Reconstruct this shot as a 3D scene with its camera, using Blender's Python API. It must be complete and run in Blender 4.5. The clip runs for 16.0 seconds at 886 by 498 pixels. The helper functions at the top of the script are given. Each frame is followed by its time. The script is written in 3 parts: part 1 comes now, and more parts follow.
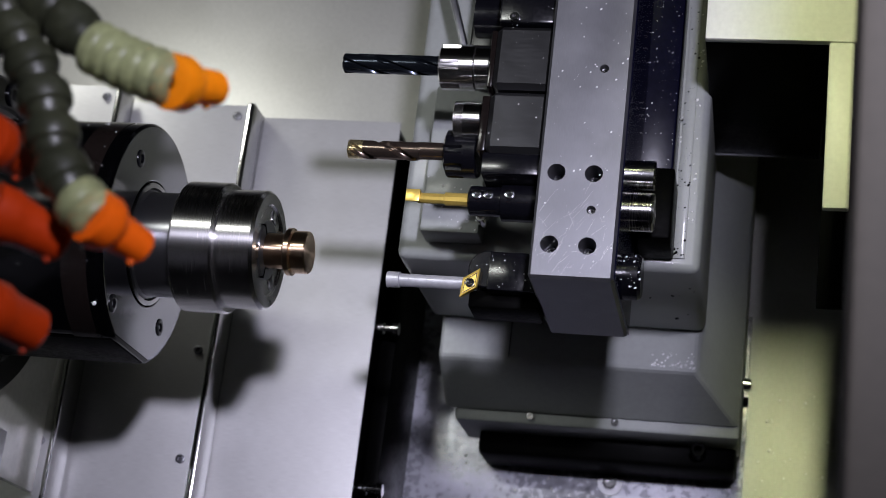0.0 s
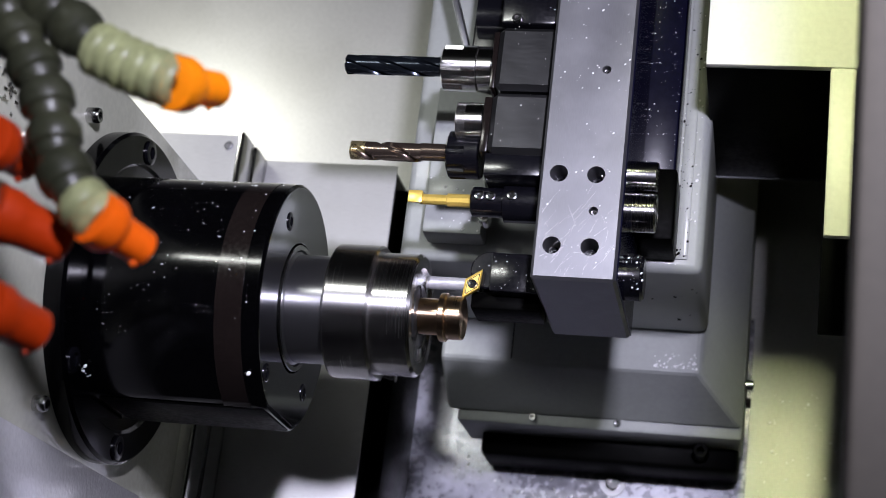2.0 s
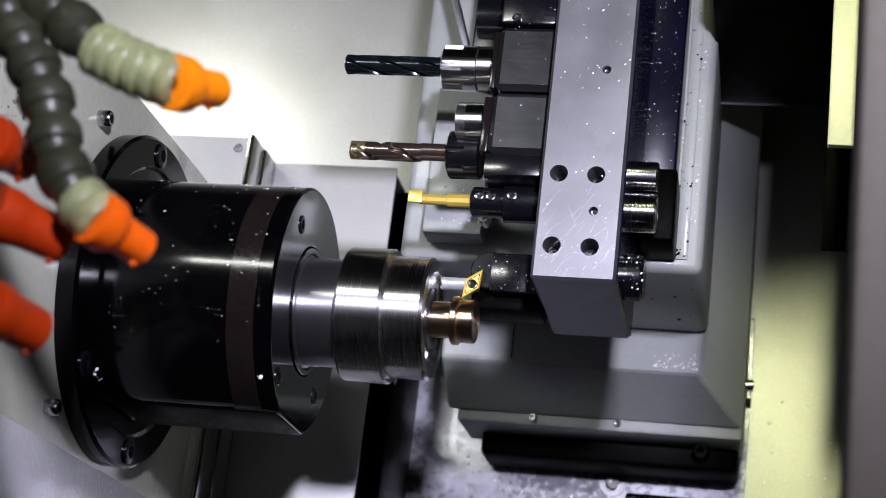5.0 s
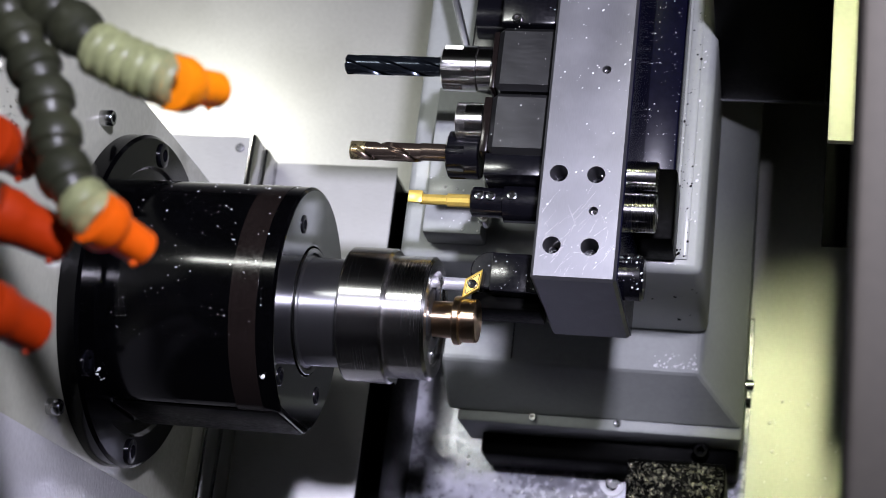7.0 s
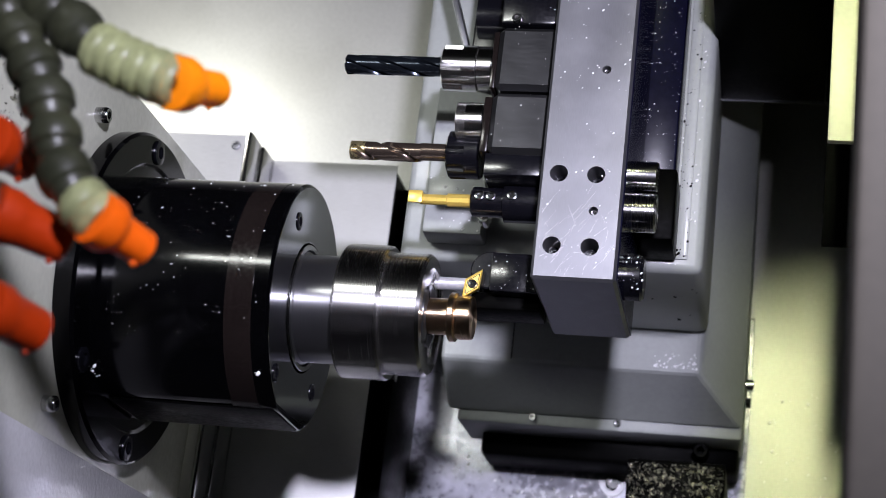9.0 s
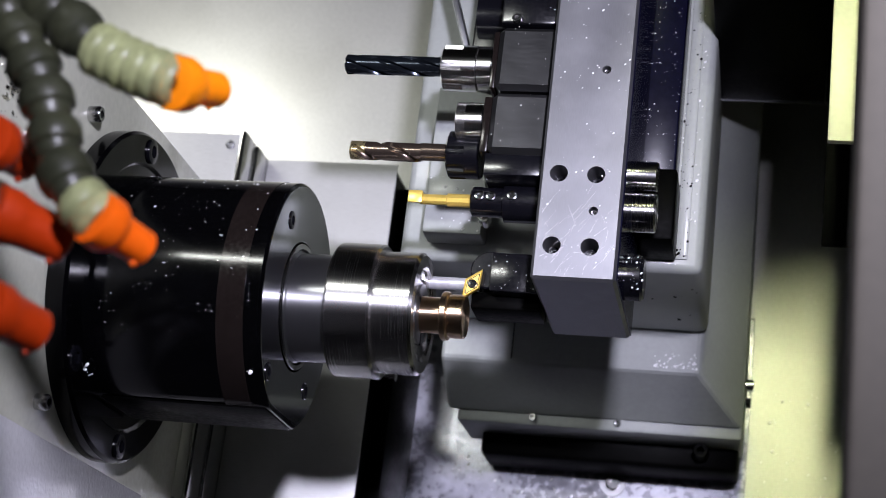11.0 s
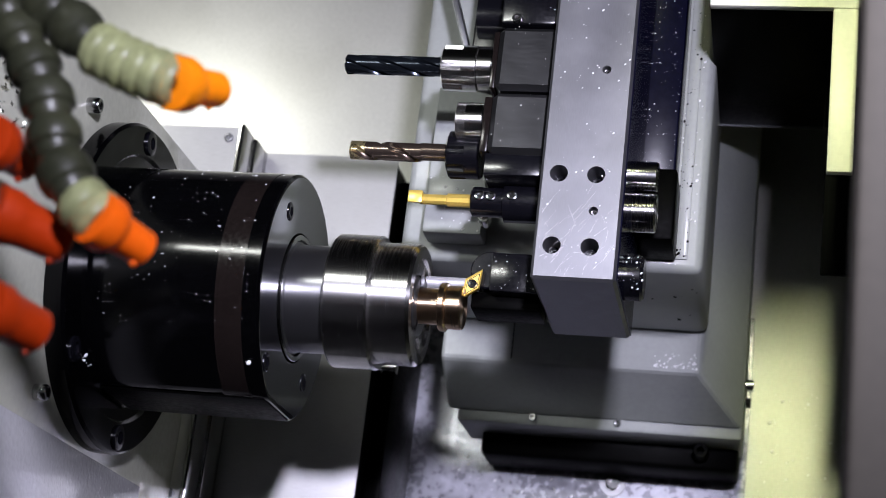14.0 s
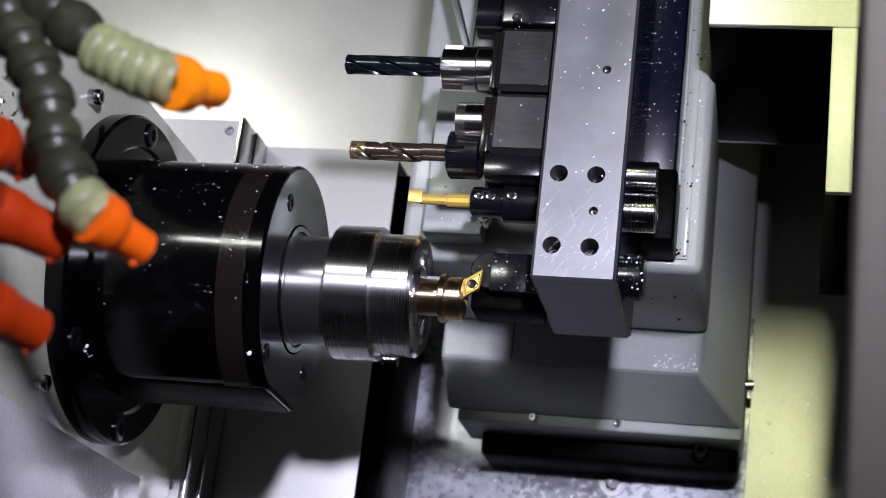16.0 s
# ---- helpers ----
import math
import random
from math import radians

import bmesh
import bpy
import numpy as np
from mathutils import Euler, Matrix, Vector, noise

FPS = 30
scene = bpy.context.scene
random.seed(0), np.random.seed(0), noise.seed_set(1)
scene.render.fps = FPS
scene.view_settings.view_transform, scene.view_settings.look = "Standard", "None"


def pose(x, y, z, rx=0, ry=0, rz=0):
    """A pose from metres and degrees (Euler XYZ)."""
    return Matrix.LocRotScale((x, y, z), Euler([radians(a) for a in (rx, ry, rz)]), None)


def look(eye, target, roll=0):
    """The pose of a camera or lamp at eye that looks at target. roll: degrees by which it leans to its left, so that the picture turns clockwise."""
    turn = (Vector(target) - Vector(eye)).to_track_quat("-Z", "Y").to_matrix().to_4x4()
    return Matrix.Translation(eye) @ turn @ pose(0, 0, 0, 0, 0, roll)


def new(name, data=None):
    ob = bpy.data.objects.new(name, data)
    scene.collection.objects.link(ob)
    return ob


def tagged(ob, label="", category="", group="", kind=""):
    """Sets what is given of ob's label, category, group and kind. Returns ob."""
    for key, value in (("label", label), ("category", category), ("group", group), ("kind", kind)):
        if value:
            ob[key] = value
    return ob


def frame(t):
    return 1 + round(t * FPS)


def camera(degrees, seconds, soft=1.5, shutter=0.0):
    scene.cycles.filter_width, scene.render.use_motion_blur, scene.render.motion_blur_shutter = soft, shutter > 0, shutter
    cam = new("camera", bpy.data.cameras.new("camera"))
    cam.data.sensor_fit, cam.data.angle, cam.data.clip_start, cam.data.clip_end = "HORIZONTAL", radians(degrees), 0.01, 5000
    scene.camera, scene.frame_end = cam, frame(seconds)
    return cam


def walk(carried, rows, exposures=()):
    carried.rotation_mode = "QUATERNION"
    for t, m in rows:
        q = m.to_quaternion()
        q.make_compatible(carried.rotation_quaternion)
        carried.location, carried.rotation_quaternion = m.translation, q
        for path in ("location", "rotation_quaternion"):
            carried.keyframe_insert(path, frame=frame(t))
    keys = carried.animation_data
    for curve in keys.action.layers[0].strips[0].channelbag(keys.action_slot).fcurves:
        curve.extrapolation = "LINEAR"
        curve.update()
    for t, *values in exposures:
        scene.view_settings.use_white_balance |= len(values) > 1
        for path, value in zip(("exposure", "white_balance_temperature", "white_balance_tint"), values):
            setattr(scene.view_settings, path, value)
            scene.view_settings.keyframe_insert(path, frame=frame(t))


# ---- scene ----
# Machine axes: x along the spindle towards the tools, y away from the camera, z up the tool plate.
cam = camera(29.5, 16.0, 0.75, 0.5)
EYE = (0.1512, -0.9413, -0.3064)


def view(right, down):
    """The aim, turned so that the picture shifts by these fractions of its focal length."""
    return look(EYE, (EYE[0] - 0.2016 - right * 0.977, EYE[1] + 0.927 - right * 0.212, EYE[2] + 0.3161 + down), 6.92)


# the camera settles on its stand during the first second and a half
walk(cam, [(0, view(-0.0007, 0.0)), (0.5, view(-0.0002, 0.0)), (1.0, view(0.0003, 0.0004)), (1.5, view(0.0008, 0.0005)), (16, view(0.0008, 0.0005))], [(0, -0.92), (0.5, -0.82), (1.5, -0.38), (4.0, -0.2), (6.5, -0.15), (13.0, -0.15), (15.0, -0.22), (16, -0.22)])
cam.data.dof.use_dof, cam.data.dof.focus_distance, cam.data.dof.aperture_fstop = True, 1.06, 9.5

# ---- light ----
world = bpy.data.worlds.new("world")
scene.world = world
world.use_nodes = True
world.node_tree.nodes["Background"].inputs[0].default_value = (0.6, 0.65, 0.7, 1)
world.node_tree.nodes["Background"].inputs[1].default_value = 0.002


def area_lamp(name, eye, target, sx, sy, watts, colour):
    d = bpy.data.lights.new(name, "AREA")
    d.shape, d.size, d.size_y, d.energy, d.color = "RECTANGLE", sx, sy, watts, colour
    ob = new(name, d)
    ob.matrix_world = look(eye, target)
    return ob


front = area_lamp("front_work_light", (0.232, -1.0, 0.075), (-0.10, 0.1, 0.03), 0.066, 0.06, 2.7, (0.82, 0.80, 1.0))
front.data.spread = radians(64)
left_light = area_lamp("left_work_light", (-0.44, -0.62, 0.27), (-0.10, 0.20, 0.05), 0.34, 0.04, 0.40, (0.97, 1.0, 0.95))
left_light.data.spread = radians(60)
upper = area_lamp("upper_work_light", (-0.50, 0.085, 0.40), (-0.42, 0.42, 0.18), 0.14, 0.05, 0.54, (1.0, 1.0, 0.93))
upper.data.spread = radians(128)
side = area_lamp("side_work_light", (0.15, -0.70, 0.46), (0.46, 0.30, 0.02), 0.10, 0.26, 1.5, (0.96, 1.0, 0.58))
side.data.spread = radians(44)

# ---- materials ----
def nodes_of(name):
    m = bpy.data.materials.new(name)
    m.use_nodes = True
    return m, m.node_tree.nodes, m.node_tree.links, m.node_tree.nodes["Principled BSDF"]


def material(name, colour, rough=0.5, metal=0.0, vary=0.25, scale=30, stretch=(1, 1, 1), bump=0.0, bump_scale=400,
             rough_vary=0.12, coat=0.0, spec=0.5, through_light=0.0, dirt=None, dirt_amount=0.0, dirt_scale=12, grooved=0.0):
    """A surface with variation of colour and gloss at two scales, grain along stretch, and fine relief."""
    m, n, l, p = nodes_of(name)
    tc = n.new("ShaderNodeTexCoord")
    mp = n.new("ShaderNodeMapping")
    mp.inputs["Scale"].default_value = stretch
    l.new(tc.outputs["Object"], mp.inputs["Vector"])
    big, fine = n.new("ShaderNodeTexNoise"), n.new("ShaderNodeTexNoise")
    big.inputs["Scale"].default_value, big.inputs["Detail"].default_value = scale, 4
    fine.inputs["Scale"].default_value, fine.inputs["Detail"].default_value = bump_scale, 3
    l.new(tc.outputs["Object"], big.inputs["Vector"])
    l.new(mp.outputs["Vector"], fine.inputs["Vector"])
    mixn = n.new("ShaderNodeMath")
    mixn.operation = "ADD"
    l.new(big.outputs["Fac"], mixn.inputs[0])
    l.new(fine.outputs["Fac"], mixn.inputs[1])
    ramp = n.new("ShaderNodeMapRange")
    ramp.inputs["From Min"].default_value, ramp.inputs["From Max"].default_value = 0.7, 1.3
    ramp.inputs["To Min"].default_value, ramp.inputs["To Max"].default_value = 1 - vary, 1 + vary
    l.new(mixn.outputs[0], ramp.inputs["Value"])
    mul = n.new("ShaderNodeVectorMath")
    mul.operation = "SCALE"
    mul.inputs[0].default_value = colour
    l.new(ramp.outputs["Result"], mul.inputs["Scale"])
    col = mul.outputs["Vector"]
    if dirt:
        spots = n.new("ShaderNodeTexNoise")
        spots.inputs["Scale"].default_value, spots.inputs["Detail"].default_value = dirt_scale, 8
        l.new(tc.outputs["Object"], spots.inputs["Vector"])
        sr = n.new("ShaderNodeMapRange")
        sr.inputs["From Min"].default_value, sr.inputs["From Max"].default_value = 0.5, 0.7
        sr.inputs["To Max"].default_value = dirt_amount
        l.new(spots.outputs["Fac"], sr.inputs["Value"])
        mx = n.new("ShaderNodeMix")
        mx.data_type = "RGBA"
        l.new(sr.outputs["Result"], mx.inputs["Factor"])
        l.new(col, mx.inputs["A"])
        mx.inputs["B"].default_value = (*dirt, 1)
        col = mx.outputs["Result"]
    l.new(col, p.inputs["Base Color"])
    rr = n.new("ShaderNodeMapRange")
    rr.inputs["From Min"].default_value, rr.inputs["From Max"].default_value = 0.7, 1.3
    rr.inputs["To Min"].default_value, rr.inputs["To Max"].default_value = max(rough - rough_vary, 0.03), min(rough + rough_vary, 1)
    l.new(mixn.outputs[0], rr.inputs["Value"])
    l.new(rr.outputs["Result"], p.inputs["Roughness"])
    p.inputs["Metallic"].default_value = metal
    p.inputs["Coat Weight"].default_value = coat
    p.inputs["Coat Roughness"].default_value = 0.08
    p.inputs["Specular IOR Level"].default_value = spec
    p.inputs["Transmission Weight"].default_value = through_light
    if grooved:
        ring = n.new("ShaderNodeTangent")
        ring.direction_type, ring.axis = "RADIAL", "X"
        l.new(ring.outputs["Tangent"], p.inputs["Tangent"])
        p.inputs["Anisotropic"].default_value, p.inputs["Anisotropic Rotation"].default_value = grooved, 0.25
    if bump:
        b = n.new("ShaderNodeBump")
        b.inputs["Strength"].default_value, b.inputs["Distance"].default_value = bump, 0.0004
        l.new(fine.outputs["Fac"], b.inputs["Height"])
        l.new(b.outputs["Normal"], p.inputs["Normal"])
    return m


SHEET = material("brushed_cover_sheet", (0.55, 0.55, 0.545), 0.44, 0.3, 0.16, 8, (2, 1, 60), 0.15, 60, 0.08, dirt=(0.3, 0.29, 0.26), dirt_amount=0.25, dirt_scale=9)
WALL = material("satin_wall_sheet", (0.60, 0.60, 0.56), 0.40, 0.35, 0.08, 6, (1, 1, 1), 0.12, 300, 0.08, dirt=(0.35, 0.35, 0.30), dirt_amount=0.3, dirt_scale=7)
WETWALL = material("wet_lower_wall", (0.38, 0.38, 0.43), 0.30, 0.35, 0.25, 14, (1, 1, 1), 0.3, 180, 0.15, dirt=(0.10, 0.10, 0.09), dirt_amount=0.6, dirt_scale=22)
GREY = material("grey_machine_paint", (0.32, 0.335, 0.33), 0.44, 0.0, 0.07, 10, (1, 1, 1), 0.10, 260, 0.08, coat=0.08, dirt=(0.22, 0.23, 0.21), dirt_amount=0.35, dirt_scale=11)
WHITE = material("cream_machine_paint", (0.84, 0.84, 0.74), 0.38, 0.0, 0.05, 12, (1, 1, 1), 0.1, 260, 0.06)
PLATE = material("pale_grey_paint", (0.62, 0.63, 0.52), 0.20, 0.0, 0.06, 12, (1, 1, 1), 0.3, 220, 0.06, coat=0.8)
BLACK = material("glossy_black_housing", (0.001, 0.001, 0.0013), 0.13, 0.0, 0.4, 20, (1, 1, 1), 0.004, 500, 0.02, spec=0.26)
FACE = material("ground_face", (0.42, 0.42, 0.44), 0.13, 1.0, 0.05, 14, (1, 1, 1), 0.01, 300, 0.03)
PALE = material("pale_plated_steel", (0.60, 0.60, 0.64), 0.36, 0.5, 0.08, 60)
SCRATCH = material("fresh_scratch", (0.75, 0.75, 0.76), 0.4, 0.2, 0.1, 90)
BAND = material("brown_black_band", (0.009, 0.0065, 0.006), 0.18, 0.0, 0.2, 20, (1, 1, 1), 0.04, 400, 0.06, spec=0.3)
OXIDE = material("black_oxide_steel", (0.004, 0.004, 0.006), 0.20, 0.0, 0.15, 40, (1, 1, 1), 0.03, 500, 0.05)
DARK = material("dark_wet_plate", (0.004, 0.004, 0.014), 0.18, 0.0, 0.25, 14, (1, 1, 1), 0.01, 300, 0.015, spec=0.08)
STEEL = material("ground_steel", (0.22, 0.22, 0.24), 0.42, 0.9, 0.07, 26, (30, 1, 3), 0.04, 60, 0.06, dirt=(0.30, 0.30, 0.32), dirt_amount=0.35, dirt_scale=45)
CHROME = material("bright_steel", (0.62, 0.62, 0.62), 0.16, 1.0, 0.06, 25, (60, 1, 1), 0.012, 40, 0.03)
TURNED = material("turned_steel", (0.64, 0.63, 0.62), 0.27, 1.0, 0.03, 25, (200, 1, 1), 0.0, 20, 0.006, grooved=0.92)
NECK = material("dull_turned_steel", (0.24, 0.24, 0.25), 0.34, 0.95, 0.04, 25, (200, 1, 1), 0.002, 20, 0.01, grooved=0.85)
BLOCK = material("milled_steel_block", (0.085, 0.085, 0.09), 0.32, 0.9, 0.04, 60, (1, 3, 5), 0.03, 160, 0.04)
GOLD = material("gold_coated_carbide", (0.92, 0.66, 0.15), 0.34, 0.7, 0.05, 60, (1, 1, 1), 0.012, 600, 0.05)
BRONZE = material("turned_bronze", (0.78, 0.58, 0.40), 0.28, 1.0, 0.04, 40, (200, 1, 1), 0.0, 20, 0.008, grooved=0.9)
CARBIDE = material("dark_coated_carbide", (0.028, 0.034, 0.045), 0.20, 0.85, 0.1, 60, (1, 1, 1), 0.01, 600, 0.04)
HSS = material("worn_brown_drill_steel", (0.19, 0.145, 0.12), 0.20, 0.9, 0.03, 45, (1, 1, 1), 0.0, 500, 0.02)
TIP = material("straw_ground_drill_tip", (0.50, 0.42, 0.24), 0.25, 0.9, 0.3, 90, (1, 1, 1), 0.05, 500, 0.1)
ORANGE = material("orange_nozzle_plastic", (0.88, 0.13, 0.003), 0.45, 0.0, 0.08, 40, (1, 1, 1), 0.04, 300, 0.06, spec=0.3, through_light=0.25)
HOSE = material("smoky_hose_plastic", (0.034, 0.037, 0.022), 0.38, 0.0, 0.15, 60, (1, 1, 1), 0.05, 300, 0.08, spec=0.25, through_light=0.4, dirt=(0.07, 0.075, 0.04), dirt_amount=0.92, dirt_scale=13)
# Paler, greener copy of the hose plastic for the segments near the nozzle.
MILKY = material("milky_hose_plastic", (0.36, 0.39, 0.19), 0.42, 0.0, 0.25, 60, (1, 1, 1), 0.05, 300, 0.12, spec=0.25, through_light=0.45, dirt=(0.12, 0.13, 0.085), dirt_amount=0.7, dirt_scale=40)
# Darker, redder copy of the nozzle orange: shade at the left put into colour.
RED = material("shaded_orange_nozzle_plastic", (0.42, 0.034, 0.003), 0.38, 0.0, 0.08, 40, (1, 1, 1), 0.04, 300, 0.06, spec=0.3, through_light=0.2)
# Lighter copy of the nozzle orange: light on the upper nozzle put into colour.
AMBER = material("lit_orange_nozzle_plastic", (0.97, 0.27, 0.004), 0.42, 0.0, 0.10, 40, (1, 1, 1), 0.04, 300, 0.06, spec=0.3, through_light=0.3)
# Whiter than the guard plate: lamp glare on the apron put into colour.
APRON = material("wet_paint_with_glare", (0.78, 0.78, 0.80), 0.22, 0.0, 0.05, 12, (1, 1, 1), 0.9, 330, 0.06, coat=1.0)
INSIDE = material("added_dark_enclosure", (0.03, 0.03, 0.03), 0.6, 0.0, 0.1, 9)
FRAME = material("warm_grey_frame", (0.092, 0.084, 0.070), 0.6, 0.0, 0.08, 9, (1, 1, 1), 0.08, 200, 0.05, spec=0.15)
# Near-black for black parts and for faces whose shade is put into colour.
SHADE = material("black_parts_and_shade", (0.001, 0.001, 0.001), 0.4, 0.0, 0.3, 30, (1, 1, 1), 0.1, 300, 0.1, spec=0.02)
WATER = material("coolant_drops", (0.90, 0.90, 0.92), 0.06, 0.0, 0.05, 30)
CHIPS = material("metal_chips", (0.60, 0.59, 0.50), 0.25, 0.9, 0.5, 200)

# ---- building helpers ----
ORIGIN = {}


def thing(name, at, label, category, group="", kind=""):
    """An Empty at a thing's base; its parts are modelled in the machine's axes."""
    ob = new(name)
    ob.empty_display_size = 0.02
    ob.location = at
    ORIGIN[ob] = Vector(at)
    return tagged(ob, label, category, group, kind)


def part(name, bm, mat, parent=None, label="", at=None, sharp=35, kind=""):
    """Links a bmesh as one mesh object under a thing or a part."""
    org = ORIGIN[parent].copy() if parent and at is None else Vector(at or (0, 0, 0))
    bmesh.ops.translate(bm, verts=bm.verts, vec=-org)
    bmesh.ops.recalc_face_normals(bm, faces=bm.faces)
    me = bpy.data.meshes.new(name)
    bm.to_mesh(me)
    bm.free()
    for f in me.polygons:
        f.use_smooth = max(abs(c) for c in f.normal) < 0.9999
    me.set_sharp_from_angle(angle=radians(sharp))
    me.materials.append(mat)
    ob = new(name, me)
    ORIGIN[ob] = org
    if parent:
        ob.parent = parent
        ob.location = org - ORIGIN[parent]
    else:
        ob.location = org
    if label:
        tagged(ob, label, kind=kind)
    return ob


def join(bm, other):
    me = bpy.data.meshes.new("scratch")
    other.to_mesh(me)
    other.free()
    bm.from_mesh(me)
    bpy.data.meshes.remove(me)
    return bm


def box(x0, x1, y0, y1, z0, z1, bevel=0.0, segs=2):
    bm = bmesh.new()
    bmesh.ops.create_cube(bm, size=1)
    bmesh.ops.scale(bm, vec=(x1 - x0, y1 - y0, z1 - z0), verts=bm.verts)
    bmesh.ops.translate(bm, vec=((x0 + x1) / 2, (y0 + y1) / 2, (z0 + z1) / 2), verts=bm.verts)
    if bevel:
        bmesh.ops.bevel(bm, geom=bm.edges[:], offset=bevel, segments=segs, affect="EDGES", profile=0.5)
    return bm


def frustum(x0, x1, z0, z1, y0, gx0, gx1, gz0, gz1, y1, bevel=0.0):
    """A block whose front (y0) and back (y1) rectangles differ."""
    bm = bmesh.new()
    a = [bm.verts.new(v) for v in ((x0, y0, z0), (x1, y0, z0), (x1, y0, z1), (x0, y0, z1))]
    b = [bm.verts.new(v) for v in ((gx0, y1, gz0), (gx1, y1, gz0), (gx1, y1, gz1), (gx0, y1, gz1))]
    bm.faces.new(a)
    bm.faces.new(b[::-1])
    for i in range(4):
        bm.faces.new((a[i], b[i], b[(i + 1) % 4], a[(i + 1) % 4]))
    bmesh.ops.recalc_face_normals(bm, faces=bm.faces)
    if bevel:
        bmesh.ops.bevel(bm, geom=bm.edges[:], offset=bevel, segments=2, affect="EDGES", profile=0.5)
    return bm


def lathe(profile, cy, cz, segs=64):
    """Turns (along, radius) pairs about an x axis through (cy, cz)."""
    bm = bmesh.new()
    rings = []
    for a, r in profile:
        if r < 1e-6:
            rings.append([bm.verts.new((a, cy, cz))])
        else:
            rings.append([bm.verts.new((a, cy + r * math.cos(t), cz + r * math.sin(t)))
                          for t in (2 * math.pi * i / segs for i in range(segs))])
    for p, q in zip(rings, rings[1:]):
        for i in range(segs):
            j = (i + 1) % segs
            if len(p) == 1 and len(q) > 1:
                bm.faces.new((p[0], q[i], q[j]))
            elif len(q) == 1 and len(p) > 1:
                bm.faces.new((p[i], q[0], p[j]))
            elif len(p) > 1:
                bm.faces.new((p[i], q[i], q[j], p[j]))
    bmesh.ops.recalc_face_normals(bm, faces=bm.faces)
    return bm


def turned(bm, m):
    bmesh.ops.transform(bm, matrix=m, verts=bm.verts)
    return bm


def along(a, b):
    """The pose that carries a lathe made about x from 0 onto the line from a to b."""
    q = (Vector(b) - Vector(a)).to_track_quat("X", "Z")
    return Matrix.Translation(a) @ q.to_matrix().to_4x4()


def cap_screw(parent, at, towards, r=0.0045, h=0.004, mat=None, name="screw"):
    """A socket head screw with its hexagon hole."""
    bm = lathe([(0, 0), (0, r), (h * 0.85, r), (h, r * 0.86), (h, r * 0.52)], 0, 0, 20)
    bm2 = lathe([(h, r * 0.52), (h * 0.35, r * 0.5), (h * 0.35, 0)], 0, 0, 6)
    join(bm, bm2)
    turned(bm, along(at, Vector(at) + Vector(towards)))
    return part(name, bm, mat or STEEL, parent)


def cylinder_hole(ob, a, b, r, segs=32):
    """Cuts a round hole from a to b through ob."""
    length = (Vector(b) - Vector(a)).length
    bm = lathe([(0, 0), (0, r), (length, r), (length, 0)], 0, 0, segs)
    turned(bm, along(a, b))
    bmesh.ops.translate(bm, verts=bm.verts, vec=-ORIGIN[ob])
    me = bpy.data.meshes.new("cutter")
    bm.to_mesh(me)
    bm.free()
    cutter = new("cutter", me)
    mod = ob.modifiers.new("hole", "BOOLEAN")
    mod.object, mod.solver = cutter, "EXACT"
    cutter.matrix_world = ob.matrix_world.copy() if not ob.parent else Matrix.Translation(ORIGIN[ob])
    bpy.context.view_layer.update()
    dg = bpy.context.evaluated_depsgraph_get()
    made = bpy.data.meshes.new_from_object(ob.evaluated_get(dg))
    ob.modifiers.clear()
    ob.data = made
    bpy.data.objects.remove(cutter)


def scatter(where, count, size, seed, slivers=False, normal=(0, -1, 0), spread=0.6):
    """Many small drops or chips in one mesh, lying where where(random) puts them."""
    r = random.Random(seed)
    bm = bmesh.new()
    n = Vector(normal)
    u = n.orthogonal().normalized()
    w = n.cross(u)
    for _ in range(count):
        p = Vector(where(r))
        k = size * (0.4 + r.random() ** 3 * 2.2)
        if slivers:
            t = r.uniform(0, 6.28)
            d = (u * math.cos(t) + w * math.sin(t)) * k * 1.6
            e = (u * -math.sin(t) + w * math.cos(t)) * k * 0.5 + n * r.uniform(-0.4, 0.4) * k
            vs = [bm.verts.new(p + q) for q in (d + n * k * r.random(), e, -d + n * k * r.random(), -e, n * k)]
            bm.faces.new((vs[0], vs[1], vs[4])), bm.faces.new((vs[1], vs[2], vs[4])), bm.faces.new((vs[2], vs[3], vs[4])), bm.faces.new((vs[3], vs[0], vs[4]))
        else:
            st = 1 + r.random() * spread
            base = [bm.verts.new(p + (u * math.cos(a) * st + w * math.sin(a)) * k) for a in (1.047 * i for i in range(6))]
            mid = [bm.verts.new(p + (u * math.cos(a) * st + w * math.sin(a)) * k * 0.7 + n * k * 0.45) for a in (1.047 * i for i in range(6))]
            top = bm.verts.new(p + n * k * 0.65)
            for i in range(6):
                j = (i + 1) % 6
                bm.faces.new((base[i], base[j], mid[j], mid[i]))
                bm.faces.new((mid[i], mid[j], top))
    return bm


